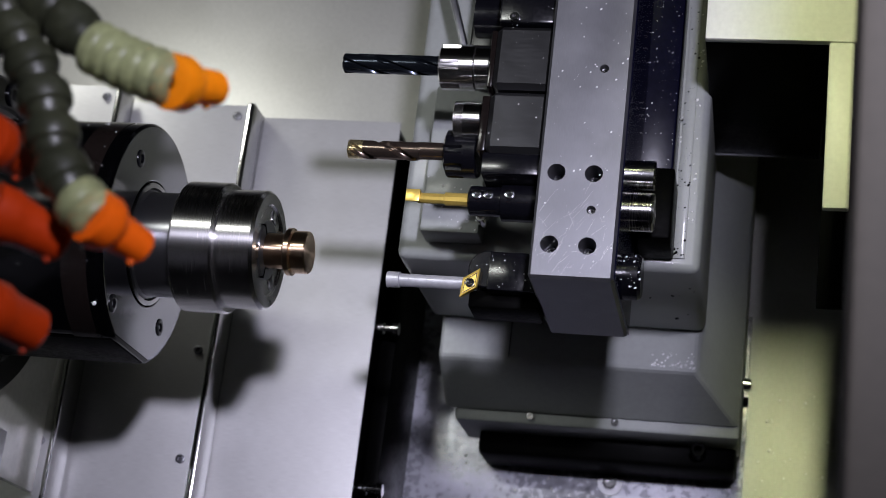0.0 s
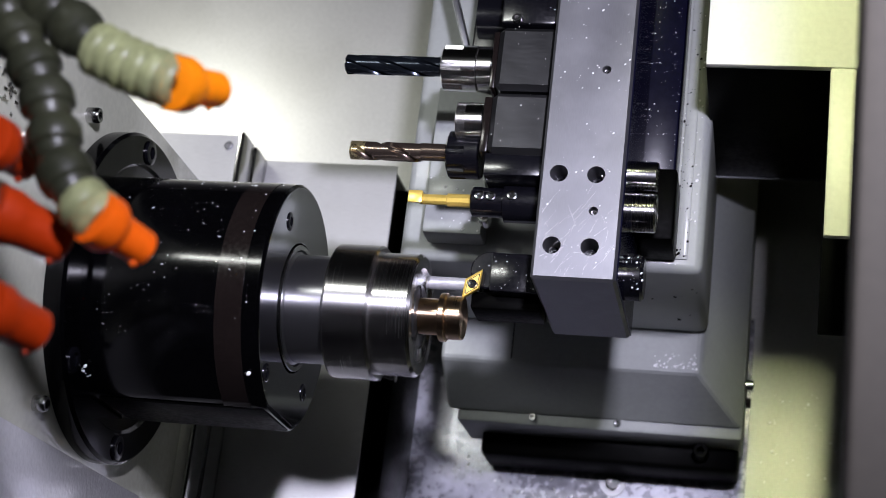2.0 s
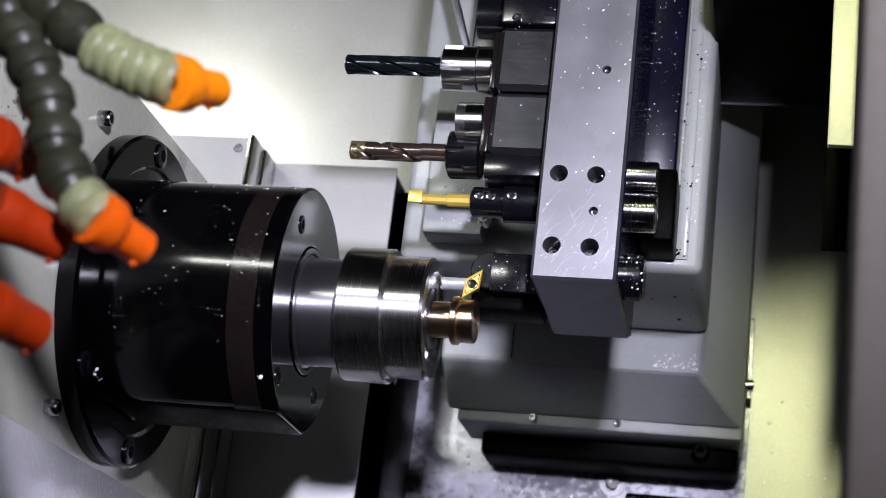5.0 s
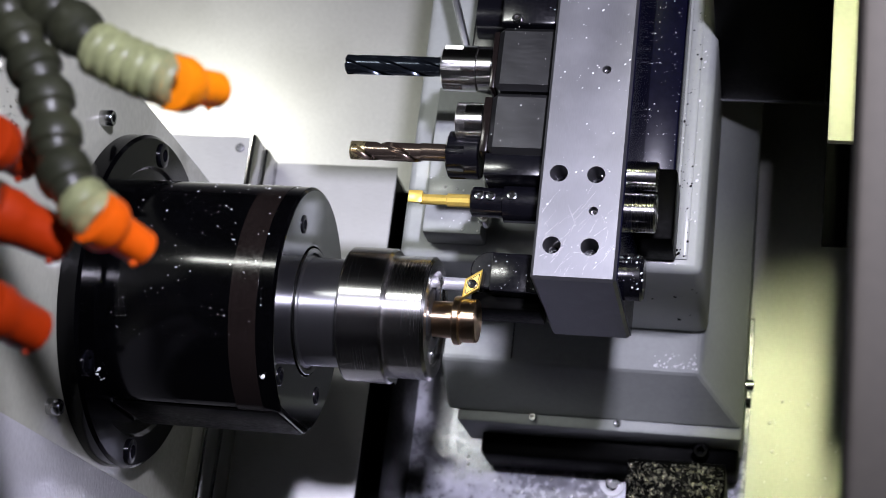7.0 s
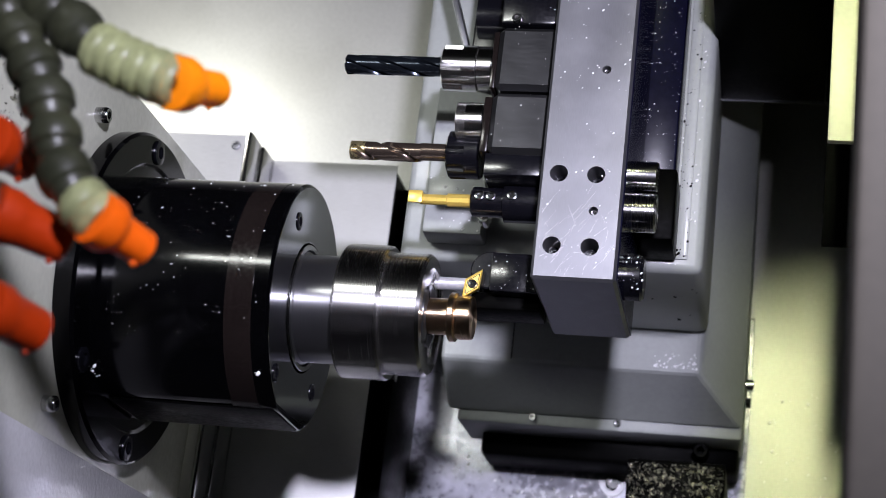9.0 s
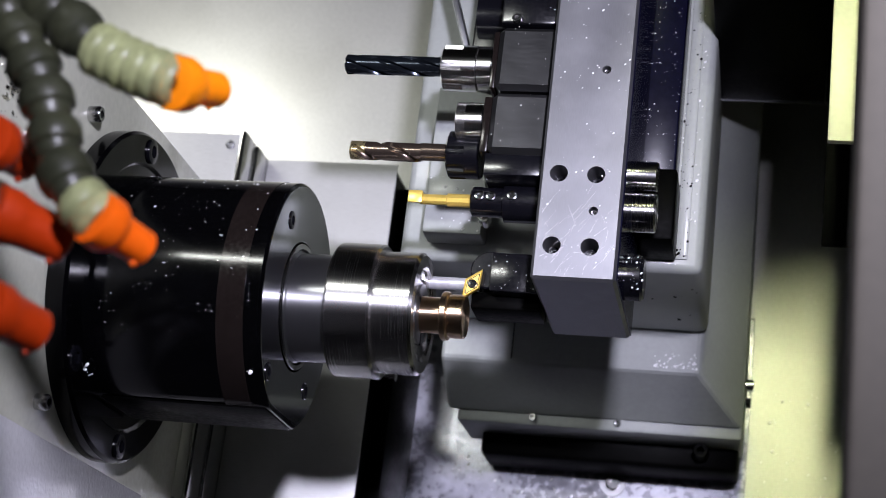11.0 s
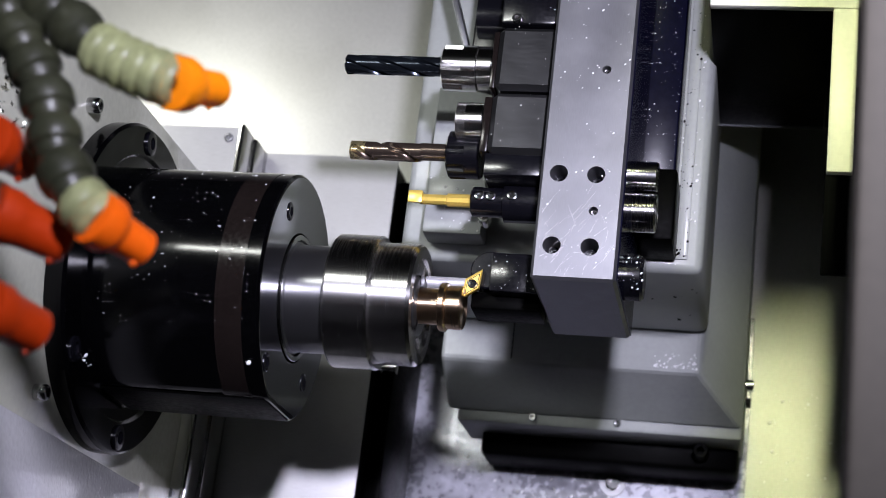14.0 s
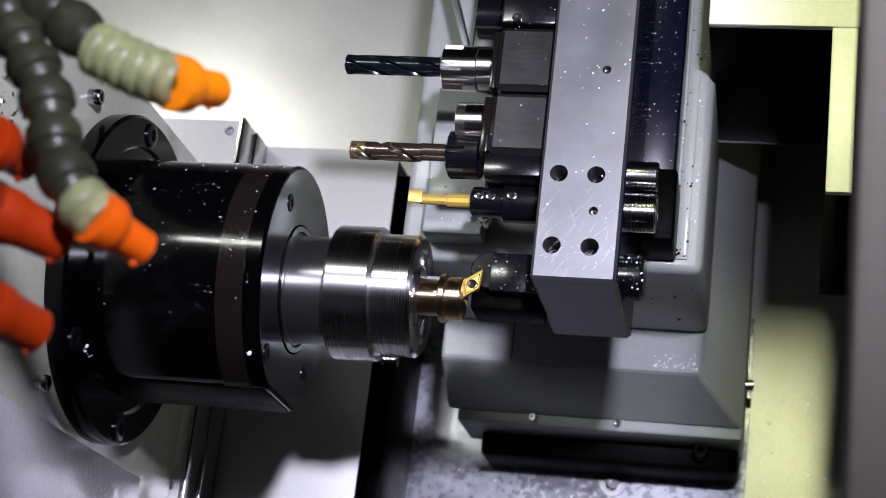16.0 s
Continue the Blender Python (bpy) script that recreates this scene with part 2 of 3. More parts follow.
# ---- setting ----
def setting():
    def wall(name, bm, mat, label):
        return tagged(part(name, bm, mat, None), label, "wall", "", "structure")
    wall("wall_back", join(box(-1.0, 0.125, 0.42, 0.45, 0.112, 1.0), box(0.125, 0.7, 0.42, 0.45, -0.5, 1.0)), WALL, "satin grey sheet metal back wall of the lathe chamber")
    wall("wall_lower", box(-1.0, 0.1245, 0.424, 0.45, -0.5, 0.1118), WETWALL, "wet stained sheet metal lower back wall")
    # Unseen dark walls, floor and ceiling added to close the chamber and cut bounce.
    wall("wall_right", box(0.70, 0.73, -1.3, 0.45, -0.5, 1.0), INSIDE, "unseen dark side wall added to close the chamber")
    wall("wall_left", box(-1.03, -1.0, -1.3, 0.45, -0.5, 1.0), INSIDE, "unseen dark side wall added to close the chamber")
    wall("wall_front", box(-1.0, 0.7, -1.33, -1.30, -0.5, 1.0), INSIDE, "unseen dark wall added behind the camera")
    tagged(part("floor", box(-1.03, 0.73, -1.33, 0.45, -0.53, -0.5), INSIDE), "unseen dark floor added to close the chamber", "floor", "", "structure")
    tagged(part("ceiling", box(-1.03, 0.73, -1.33, 0.45, 1.0, 1.03), INSIDE), "unseen dark ceiling added to close the chamber", "ceiling", "", "structure")
    tagged(part("door_frame", box(0.1715, 0.30, -0.39, -0.35, -0.49, 0.99, 0.006), FRAME), "blurred warm grey edge of the chamber door frame", "frame", "", "structure")


setting()

# ---- covers that telescope behind the spindle ----
def covers():
    a = thing("way_cover", (-0.161, 0.28, 0.179), "brushed steel telescopic cover sheet beside the tool slide", "cover", "telescopic covers")
    part("sheet", box(-0.75, -0.1605, 0.28, 0.2825, -0.42, 0.179, 0.0006), SHEET, a)
    part("top_fold", box(-0.75, -0.1635, 0.2826, 0.41, 0.1745, 0.1785, 0.0006), SHEET, a, "folded top of the sheet")
    # Black body and strip: shade beside the sheet put into colour and shape.
    part("body", box(-0.75, -0.1625, 0.2826, 0.41, -0.42, 0.1743), SHADE, a, "body behind the sheet, black for its shade")
    part("seal", box(-0.1624, -0.150, 0.315, 0.41, -0.42, 0.172, 0.001), SHADE, a, "black strip for the shaded gap beside the sheet")
    for y, z in ((0.2937, 0.0094), (0.3063, -0.1159)):
        bm = lathe([(0, 0), (0, 0.005), (0.006, 0.005), (0.007, 0.0035), (0.012, 0.0035), (0.013, 0.005), (0.018, 0.005), (0.019, 0.0)], 0, 0, 24)
        part("shoulder_screw", turned(bm, along((-0.1615, y, z), (-0.1, y, z))), CHROME, a, "shiny shoulder screw")
    b = thing("way_cover", (-0.273, 0.25, 0.176), "brushed steel telescopic cover with a folded edge", "cover", "telescopic covers")
    part("sheet", box(-0.75, -0.276, 0.25, 0.278, -0.42, 0.176, 0.001), SHEET, b)
    part("edge_strip", box(-0.276, -0.270, 0.247, 0.278, -0.42, 0.1775, 0.002), CHROME, b, "bright folded edge")
    for z in (0.166, -0.03, -0.115):
        cap_screw(b, (-0.284, 0.25, z), (0, -1, 0), 0.0035, 0.002)
    c = thing("way_cover", (-0.272, 0.22, 0.1755), "pale painted outer telescopic cover with a folded edge", "cover", "telescopic covers")
    part("sheet", box(-0.75, -0.276, 0.22, 0.245, -0.42, 0.1755, 0.001), SHEET, c)
    part("edge_strip", box(-0.276, -0.271, 0.216, 0.245, -0.42, 0.177, 0.002), CHROME, c, "bright folded edge")
    for z in (0.166, -0.03, -0.115):
        cap_screw(c, (-0.284, 0.22, z), (0, -1, 0), 0.0035, 0.002)
    return a, b, c


COVER_A, COVER_B, COVER_C = covers()

# ---- spindle head ----
AY, AZ = 0.05, -0.013


def spindle_head():
    s = thing("spindle_head", (-0.1575, AY, AZ), "glossy black spindle head with a steel collet nut, turning", "spindle")
    body = lathe([(-0.272, 0), (-0.272, 0.079), (-0.1850, 0.079), (-0.1850, 0)], AY, AZ, 96)
    for v in body.verts:
        v.co.z = max(v.co.z, AZ - 0.0725)
    part("housing", body, BLACK, s, "glossy black round housing")
    # Added matt black sheet: keeps the glossy underside dark, as in shade.
    part("under_plate", box(-0.267, -0.160, AY - 0.028, AY + 0.028, AZ - 0.0742, AZ - 0.0728, 0.0004), SHADE, s, "thin added matt black sheet that keeps the underside dark")
    band = lathe([(-0.1850, 0.0), (-0.1850, 0.0792), (-0.1680, 0.0792), (-0.1680, 0.0)], AY, AZ, 96)
    for v in band.verts:
        v.co.z = max(v.co.z, AZ - 0.0737)
    part("band", band, BAND, s, "brownish dark band")
    front = lathe([(-0.1680, 0), (-0.1680, 0.079), (-0.159, 0.079), (-0.1575, 0.0775), (-0.1575, 0.0415), (-0.160, 0.041), (-0.160, 0)], AY, AZ, 96)
    for v in front.verts:
        v.co.z = max(v.co.z, AZ - 0.0735)
    part("front_plate", front, BLACK, s, "glossy black front plate")
    face = lathe([(-0.1574, 0.0418), (-0.1572, 0.0422), (-0.1572, 0.0765), (-0.1574, 0.077)], AY, AZ, 96)
    for v in face.verts:
        v.co.z = max(v.co.z, AZ - 0.0705)
    part("face_ring", face, FACE, s, "ground grey face", sharp=5)
    for y, z in ((-0.041, 0.044), (0.052, 0.026), (-0.0435, -0.0545), (0.040, -0.045)):
        cap_screw(s, (-0.1585, AY + y, AZ + z), (1, 0, 0), 0.0058, 0.0022, OXIDE)
    ring = lathe([(-0.160, 0.0405), (-0.1566, 0.0405), (-0.1560, 0.0400), (-0.1560, 0.0372), (-0.160, 0.0365)], AY, AZ, 96)
    part("seal_ring", ring, CHROME, s, "bright seal ring")
    fl = lathe([(-0.281, 0), (-0.281, 0.108), (-0.270, 0.108), (-0.268, 0.106), (-0.268, 0.088), (-0.270, 0.086), (-0.270, 0.0)], AY, AZ, 96)
    part("flange", fl, BLACK, s, "glossy black rear flange")
    for k in range(6):
        t = radians(100 + 60 * k)
        cap_screw(s, (-0.2685, AY + 0.097 * math.cos(t), AZ + 0.097 * math.sin(t)), (1, 0, 0), 0.008, 0.0025, OXIDE)
    def on_housing(r):
        t = radians(r.uniform(85, 215))
        return (r.uniform(-0.262, -0.165), AY + 0.0791 * math.cos(t), AZ + 0.0791 * math.sin(t))
    part("swarf", scatter(lambda r: (-0.2812, r.uniform(-0.19, -0.10), AZ + r.uniform(0.03, 0.085)), 160, 0.0010, 21, True, (1, 0, 0)), CHIPS, s, "heap of brassy swarf")
    part("droplets", scatter(on_housing, 260, 0.00020, 9, False, (0, -0.8, 0.6)), WATER, s, "fine coolant drops", kind="stuff")
    part("chips", scatter(on_housing, 46, 0.00042, 33, True, (0, -0.8, 0.6)), PALE, s, "bright chips stuck to the housing", kind="stuff")
    low = [(-0.165, AY - 0.0545, AZ - 0.058), (-0.268, AY - 0.055, AZ - 0.062), (-0.267, AY - 0.05, AZ - 0.066)]
    part("clinging_drops", scatter(lambda r: tuple(c + r.gauss(0, 0.0009) for c in low[r.randrange(3)]), 16, 0.0007, 34, False, (0, -0.8, -0.4)), WATER, s, "bright clinging coolant drops", kind="stuff")
    pl = box(-0.288, -0.2815, -0.20, 0.214, AZ - 0.143, AZ + 0.129, 0.002)
    part("guard_plate", pl, PLATE, s, "pale grey painted guard plate")
    # The panel's white carries the glare on the apron below the fold.
    part("apron_panel", box(-0.2812, -0.2796, -0.199, 0.150, AZ - 0.200, AZ - 0.1115, 0.0007), APRON, s, "wet lower apron panel, whitened for lamp glare")
    for y, z in ((-0.040, 0.090), (-0.036, -0.093)):
        cap_screw(s, (-0.2813, y, AZ + z), (1, 0, 0), 0.005, 0.008, CHROME)
    # the turning nose
    nose = lathe([(-0.162, 0), (-0.162, 0.036), (-0.157, 0.036), (-0.1555, 0.0345), (-0.132, 0.0345), (-0.130, 0.033), (-0.130, 0)], AY, AZ, 96)
    nose = part("spindle_nose", nose, NECK, s, "dull turned steel nose", at=(-0.1575, AY, AZ))
    big = lathe([(-0.130, 0.020), (-0.130, 0.0415), (-0.1285, 0.0427), (-0.1025, 0.0427), (-0.101, 0.0415), (-0.101, 0.030)], AY, AZ, 96)
    big = part("collet_nut", big, TURNED, nose, "bright turned collet nut")
    small = lathe([(-0.101, 0.030), (-0.101, 0.0385), (-0.0775, 0.0388), (-0.0755, 0.037), (-0.0755, 0.030), (-0.0775, 0.0285), (-0.0775, 0.014)], AY, AZ, 96)
    part("front_ring", small, TURNED, nose, "bright front ring")
    col = lathe([(-0.0775, 0.0285), (-0.0790, 0.0283), (-0.0790, 0.0200), (-0.0765, 0.0190), (-0.0760, 0.0180), (-0.0760, 0.0122), (-0.078, 0.0118)], AY, AZ, 72)
    col = part("collet", col, NECK, nose, "slotted steel collet")
    for k in range(3):
        a = 50 + 120 * k
        m = Matrix.Translation((0, AY, AZ)) @ Matrix.Rotation(radians(a), 4, "X")
        part("slot", turned(box(-0.0785, -0.0757, -0.0007, 0.0007, 0.0122, 0.0198), m), SHADE, col, "dark slot")
        part("key", turned(box(-0.0790, -0.0762, -0.0045, 0.0045, 0.0205, 0.0275, 0.0006), m @ Matrix.Rotation(radians(60), 4, "X")), CHROME, col, "bright driving key")
    for k in range(6):
        m = Matrix.Translation((0, AY, AZ)) @ Matrix.Rotation(radians(30 + 60 * k), 4, "X")
        part("spanner_flat", turned(box(-0.1280, -0.1090, -0.0035, 0.0035, 0.0400, 0.04252, 0.0003), m), CHROME, nose, "ground spanner flat")
    wk = lathe([(-0.078, 0.0), (-0.078, 0.0115), (-0.0635, 0.0115), (-0.0632, 0.0148), (-0.0625, 0.0154), (-0.0595, 0.0154), (-0.0588, 0.0146), (-0.0586, 0.0132), (-0.0572, 0.0132), (-0.0570, 0.0138), (-0.0495, 0.0138), (-0.0486, 0.0130), (-0.0486, 0)], AY, AZ, 64)
    part("workpiece", wk, BRONZE, nose, "bronze workpiece with a turned collar")
    return s, nose


SPINDLE, NOSE = spindle_head()

# ---- tool slide: casting, plate, tools ----
def tool_slide():
    s = thing("tool_slide", (0.0, 0.40, -0.01), "grey painted cast tool slide wet with coolant", "slide")
    part("upper_casting", box(-0.116, 0.0935, 0.14, 0.283, 0.0554, 0.60, 0.006, 3), GREY, s)
    fr = frustum(-0.108, 0.089, 0.0244, 0.60, 0.2835, -0.108, 0.122, -0.004, 0.62, 0.335, 0.003)
    part("base_casting", fr, GREY, s, sharp=12)
    part("seam", box(-0.0535, -0.0529, 0.2828, 0.2845, 0.027, 0.06), SHADE, s, "dark joint line")
    part("skirt", box(-0.100, 0.122, 0.3355, 0.40, -0.012, 0.60, 0.003), GREY, s)
    # Foot block coloured black: the shadow below the casting put into its colour.
    part("foot", box(-0.085, 0.119, 0.37, 0.419, -0.030, 0.05, 0.004), SHADE, s, "foot block under the casting, coloured black for shadow")
    part("edge_rail", box(0.0750, 0.0832, 0.1386, 0.1397, 0.064, 0.60, 0.0004), GREY, s, "raised grey edge rail")
    part("side_plate", box(-0.096, -0.055, 0.115, 0.1385, 0.066, 0.175, 0.002), GREY, s, "raised grey side plate")
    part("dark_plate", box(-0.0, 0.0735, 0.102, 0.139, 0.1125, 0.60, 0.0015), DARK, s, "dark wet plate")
    cap_screw(s, (0.1225, 0.345, 0.034), (1, 0, 0), 0.005, 0.006, CHROME)
    cap_screw(s, (0.0905, 0.372, -0.018), (0, -1, 0), 0.006, 0.02, SHADE)
    cap_screw(s, (0.0265, 0.336, -0.006), (0, -1, 0), 0.003, 0.004, CHROME)
    cap_screw(s, (-0.040, 0.336, -0.006), (0, -1, 0), 0.003, 0.004, CHROME)
    cap_screw(s, (0.1225, 0.36, 0.024), (1, 0, 0), 0.004, 0.004, SHADE)
    return s


TOOL_SLIDE = tool_slide()


def tool_plate():
    s = thing("tool_plate", (0.0255, 0.118, 0.0), "scratched ground steel gang tool plate with bolt holes", "tool plate")
    p = part("plate", box(0.0, 0.051, 0.0, 0.118, 0.0, 0.60, 0.0017, 1), STEEL, s)
    # Thin strip that makes the right side of the plate dark.
    part("side_strip", box(0.0511, 0.0520, 0.0015, 0.117, 0.002, 0.60), DARK, s, "thin dark strip on the right side of the plate")
    for x, z in ((0.0113, 0.0675), (0.034, 0.0675), (0.0112, 0.0212), (0.0340, 0.0212)):
        cylinder_hole(p, (x, -0.01, z), (x, 0.022, z), 0.0055)
        cap_screw(s, (x, 0.022, z), (0, -1, 0), 0.0045, 0.006, OXIDE, "bolt")
    for x, z in ((0.0346, 0.1373), (0.0343, 0.0441)):
        cylinder_hole(p, (x, -0.01, z), (x, 0.012, z), 0.0028)
        cap_screw(s, (x, 0.008, z), (0, -1, 0), 0.0024, 0.004, CHROME, "grub_screw")
    return s


tool_plate()


def spiral_drill(r, length, turns, web, flutes=2, segs=60, pts=36):
    """A fluted bar about x from the tip at 0, twisting as it goes."""
    bm = bmesh.new()
    rings = []
    for i in range(segs + 1):
        u = i / segs
        x = u * length
        twist = turns * 2 * math.pi * u
        ring = []
        for k in range(pts):
            t = 2 * math.pi * k / pts
            c = math.cos(flutes * t)
            d = 1 - web * max(0.0, min(1.0, (c - 0.5) * 3.0)) ** 0.8
            rr = r * d
            if i == 0:
                rr *= 0.82
            ring.append(bm.verts.new((x, rr * math.cos(t + twist), rr * math.sin(t + twist))))
        rings.append(ring)
    for p, q in zip(rings, rings[1:]):
        for i in range(pts):
            j = (i + 1) % pts
            bm.faces.new((p[i], q[i], q[j], p[j]))
    tip = bm.verts.new((-r * 0.22 if flutes == 2 else 0.0005, 0, 0))
    for i in range(pts):
        bm.faces.new((tip, rings[0][i], rings[0][(i + 1) % pts]))
    bm.faces.new(rings[-1])
    return bm


def slot_nut(x0, x1, r, cy, cz, slots=6, depth=0.0022, segs=72):
    """A collet nut with spanner slots cut in its rim from the front."""
    bm = lathe([(x0, r * 0.42), (x0, r * 0.80), (x0 + 0.0015, r), (x0 + (x1 - x0) * 0.55, r), (x0 + (x1 - x0) * 0.58, r), (x1 - 0.001, r), (x1, r * 0.93), (x1, 0)], cy, cz, segs)
    for v in bm.verts:
        dy, dz = v.co.y - cy, v.co.z - cz
        rr = math.hypot(dy, dz)
        t = (math.degrees(math.atan2(dz, dy)) + 12) % (360 / slots)
        if v.co.x < x0 + (x1 - x0) * 0.56 and rr > r * 0.9 and abs(t - 180 / slots) < 9:
            v.co.y, v.co.z = cy + dy * (1 - depth / r), cz + dz * (1 - depth / r)
    return bm


def tools():
    # end mill in its collet chuck
    t = thing("end_mill_holder", (0.0, 0.05, 0.1585), "dark fluted end mill in a bright collet nut", "tool holder")
    part("end_mill", turned(spiral_drill(0.0066, 0.067, 0.62, 0.36, 4, 70, 64), pose(-0.146, 0.05, 0.1592)), CARBIDE, t, "dark coated fluted end mill")
    part("collet_nut", slot_nut(-0.0795, -0.055, 0.0152, 0.05, 0.1585), TURNED, t, "bright collet nut")
    part("collar", lathe([(-0.055, 0.0), (-0.055, 0.0145), (-0.045, 0.0145), (-0.045, 0.0)], 0.05, 0.159, 48), TURNED, t)
    part("body", lathe([(-0.045, 0), (-0.045, 0.018), (-0.0385, 0.018), (-0.0385, 0)], 0.05, 0.157, 48), OXIDE, t, "black rear collar")
    part("block", box(-0.0385, -0.0005, 0.018, 0.09, 0.1305, 0.1745, 0.0035, 1), BLOCK, t, "milled steel block")
    part("face_plate", box(-0.0425, -0.0387, 0.022, 0.088, 0.1325, 0.1725, 0.001), BAND, t, "brownish dark face plate")
    # drill in its collet chuck
    t = thing("drill_holder", (0.0, 0.05, 0.0975), "worn twist drill in a dark collet nut", "tool holder")
    part("twist_drill", turned(spiral_drill(0.0062, 0.048, 0.85, 0.45, 2, 70, 56), pose(-0.1345, 0.05, 0.0975, -15)), HSS, t, "worn brown twist drill")
    part("drill_tip", turned(spiral_drill(0.00622, 0.0105, 0.186, 0.45, 2, 16, 56), pose(-0.1346, 0.05, 0.0975, -15)), TIP, t, "straw coloured ground tip")
    part("shank", lathe([(-0.088, 0), (-0.088, 0.0058), (-0.068, 0.0058), (-0.068, 0)], 0.05, 0.0982, 32), HSS, t)
    nut = slot_nut(-0.069, -0.047, 0.0155, 0.05, 0.097, 8)
    part("collet_nut", nut, OXIDE, t, "dark notched collet nut")
    part("threaded_spindle", lathe([(-0.0625, 0), (-0.0625, 0.0112)] + [(-0.0625 + 0.0005 * k, 0.0124 if k % 2 else 0.0117) for k in range(1, 14)] + [(-0.0555, 0.0125), (-0.0452, 0.0125), (-0.0452, 0)], 0.036, 0.1145, 48), TURNED, t, "bright threaded spindle end")
    part("block", box(-0.0385, -0.0005, 0.018, 0.09, 0.0870, 0.1285, 0.0035, 1), BLOCK, t, "milled steel block")
    part("lower_block", box(-0.0400, -0.0005, 0.022, 0.09, 0.0735, 0.0880, 0.001), OXIDE, t, "dark lower block")
    part("face_plate", box(-0.0440, -0.0387, 0.022, 0.088, 0.0885, 0.1265, 0.001), BAND, t, "brownish dark face plate")
    # boring bar with a gold insert
    t = thing("boring_tool", (0.0, 0.05, 0.0655), "gold coated small boring bar in a black sleeve", "boring bar")
    g = lathe([(-0.084, 0), (-0.084, 0.0034), (-0.0665, 0.0034), (-0.0660, 0.0043), (-0.050, 0.0043), (-0.050, 0)], 0.05, 0.0655, 10)
    join(g, frustum(-0.0915, -0.082, 0.0615, 0.0700, 0.0455, -0.0890, -0.082, 0.0635, 0.0690, 0.0525, 0.0006))
    part("boring_bar", g, GOLD, t, "gold coated carbide bar")
    part("sleeve", lathe([(-0.050, 0), (-0.050, 0.0085), (-0.049, 0.0096), (-0.0295, 0.0096), (-0.0285, 0.0125), (0.0, 0.0125), (0.0, 0)], 0.05, 0.0652, 40), OXIDE, t, "black round sleeve")
    for x in (-0.044, -0.0365, -0.0225):
        cap_screw(t, (x, 0.0408 if x < -0.03 else 0.038, 0.066), (0, -1, 0), 0.0032, 0.0014, FACE, "set_screw")
    part("rear_end", lathe([(0.051, 0), (0.051, 0.0125), (0.066, 0.0125), (0.067, 0.0115), (0.067, 0)], 0.06, 0.0665, 40), TURNED, t, "bright rear end of the sleeve")
    t = thing("spare_sleeve", (0.055, 0.06, 0.09), "bright steel round sleeve end behind the tool plate", "sleeve")
    part("sleeve", lathe([(0.051, 0), (0.051, 0.010), (0.065, 0.010), (0.066, 0.009), (0.066, 0)], 0.065, 0.093, 40), CHROME, t)
    t = thing("clamp_bracket", (0.06, 0.12, 0.06), "black clamp bracket behind the tool plate", "bracket")
    part("bracket", box(0.052, 0.0755, 0.095, 0.138, 0.062, 0.112, 0.002), SHADE, t)
    # turning tool with the diamond insert
    t = thing("turning_tool", (0.0, 0.05, 0.012), "black turning tool with a gold diamond insert", "turning tool")
    part("shank", box(-0.032, 0.0, 0.045, 0.075, 0.005, 0.030, 0.0005), OXIDE, t, "black square shank")
    part("head", turned(lathe([(0, 0), (0, 0.0115), (0.001, 0.0125), (0.022, 0.0125), (0.022, 0)], 0, 0, 40), along((-0.034, 0.052, 0.0205), (-0.034, 0.1, 0.0205))), OXIDE, t, "rounded black tool head")
    part("support", box(-0.045, 0.0, 0.056, 0.085, -0.004, 0.0075, 0.002), SHADE, t, "black lower support")
    part("coolant_bar", lathe([(-0.101, 0), (-0.101, 0.0052), (-0.093, 0.0052), (-0.0925, 0.0042), (-0.046, 0.0042), (-0.046, 0)], 0.066, 0.0145, 32), PALE, t, "slim bright bar behind the insert")
    bm = bmesh.new()
    a = Vector((-0.0378, 0.0192)); c = Vector((-0.0491, -0.0003)); mid = (a + c) / 2
    d = (c - a); nrm = Vector((-d.y, d.x)).normalized() * 0.0054
    quad = [a, mid - nrm, c, mid + nrm]
    lo = [bm.verts.new((p.x, 0.0515, p.y)) for p in [mid + (q - mid) * 0.93 for q in quad]]
    hi = [bm.verts.new((p.x, 0.0475, p.y)) for p in quad]
    hi2 = [bm.verts.new((p.x, 0.0481, p.y)) for p in [mid + (q - mid) * 0.80 for q in quad]]
    for i in range(4):
        j = (i + 1) % 4
        bm.faces.new((lo[i], lo[j], hi[j], hi[i]))
        bm.faces.new((hi[i], hi[j], hi2[j], hi2[i]))
    bm.faces.new(hi2)
    bm.faces.new(lo[::-1])
    ins = part("insert", bm, GOLD, t, "gold diamond carbide insert", sharp=10)
    groove = bmesh.new()
    ra = [groove.verts.new((p.x, 0.0479, p.y)) for p in [mid + (q - mid) * 0.74 for q in quad]]
    rb = [groove.verts.new((p.x, 0.0479, p.y)) for p in [mid + (q - mid) * 0.64 for q in quad]]
    for i in range(4):
        groove.faces.new((ra[i], ra[(i + 1) % 4], rb[(i + 1) % 4], rb[i]))
    part("chip_groove", groove, HSS, ins, "dark chip groove line")
    cap_screw(ins, (mid.x, 0.0483, mid.y), (0, -1, 0), 0.0029, 0.0010, OXIDE, "insert_screw")
    te = lathe([(0.051, 0), (0.051, 0.0145), (0.0615, 0.0145), (0.0635, 0.0125), (0.0635, 0)], 0.05, 0.0195, 12)
    part("rear_knob", te, OXIDE, t, "black knurled rear end")


tools()

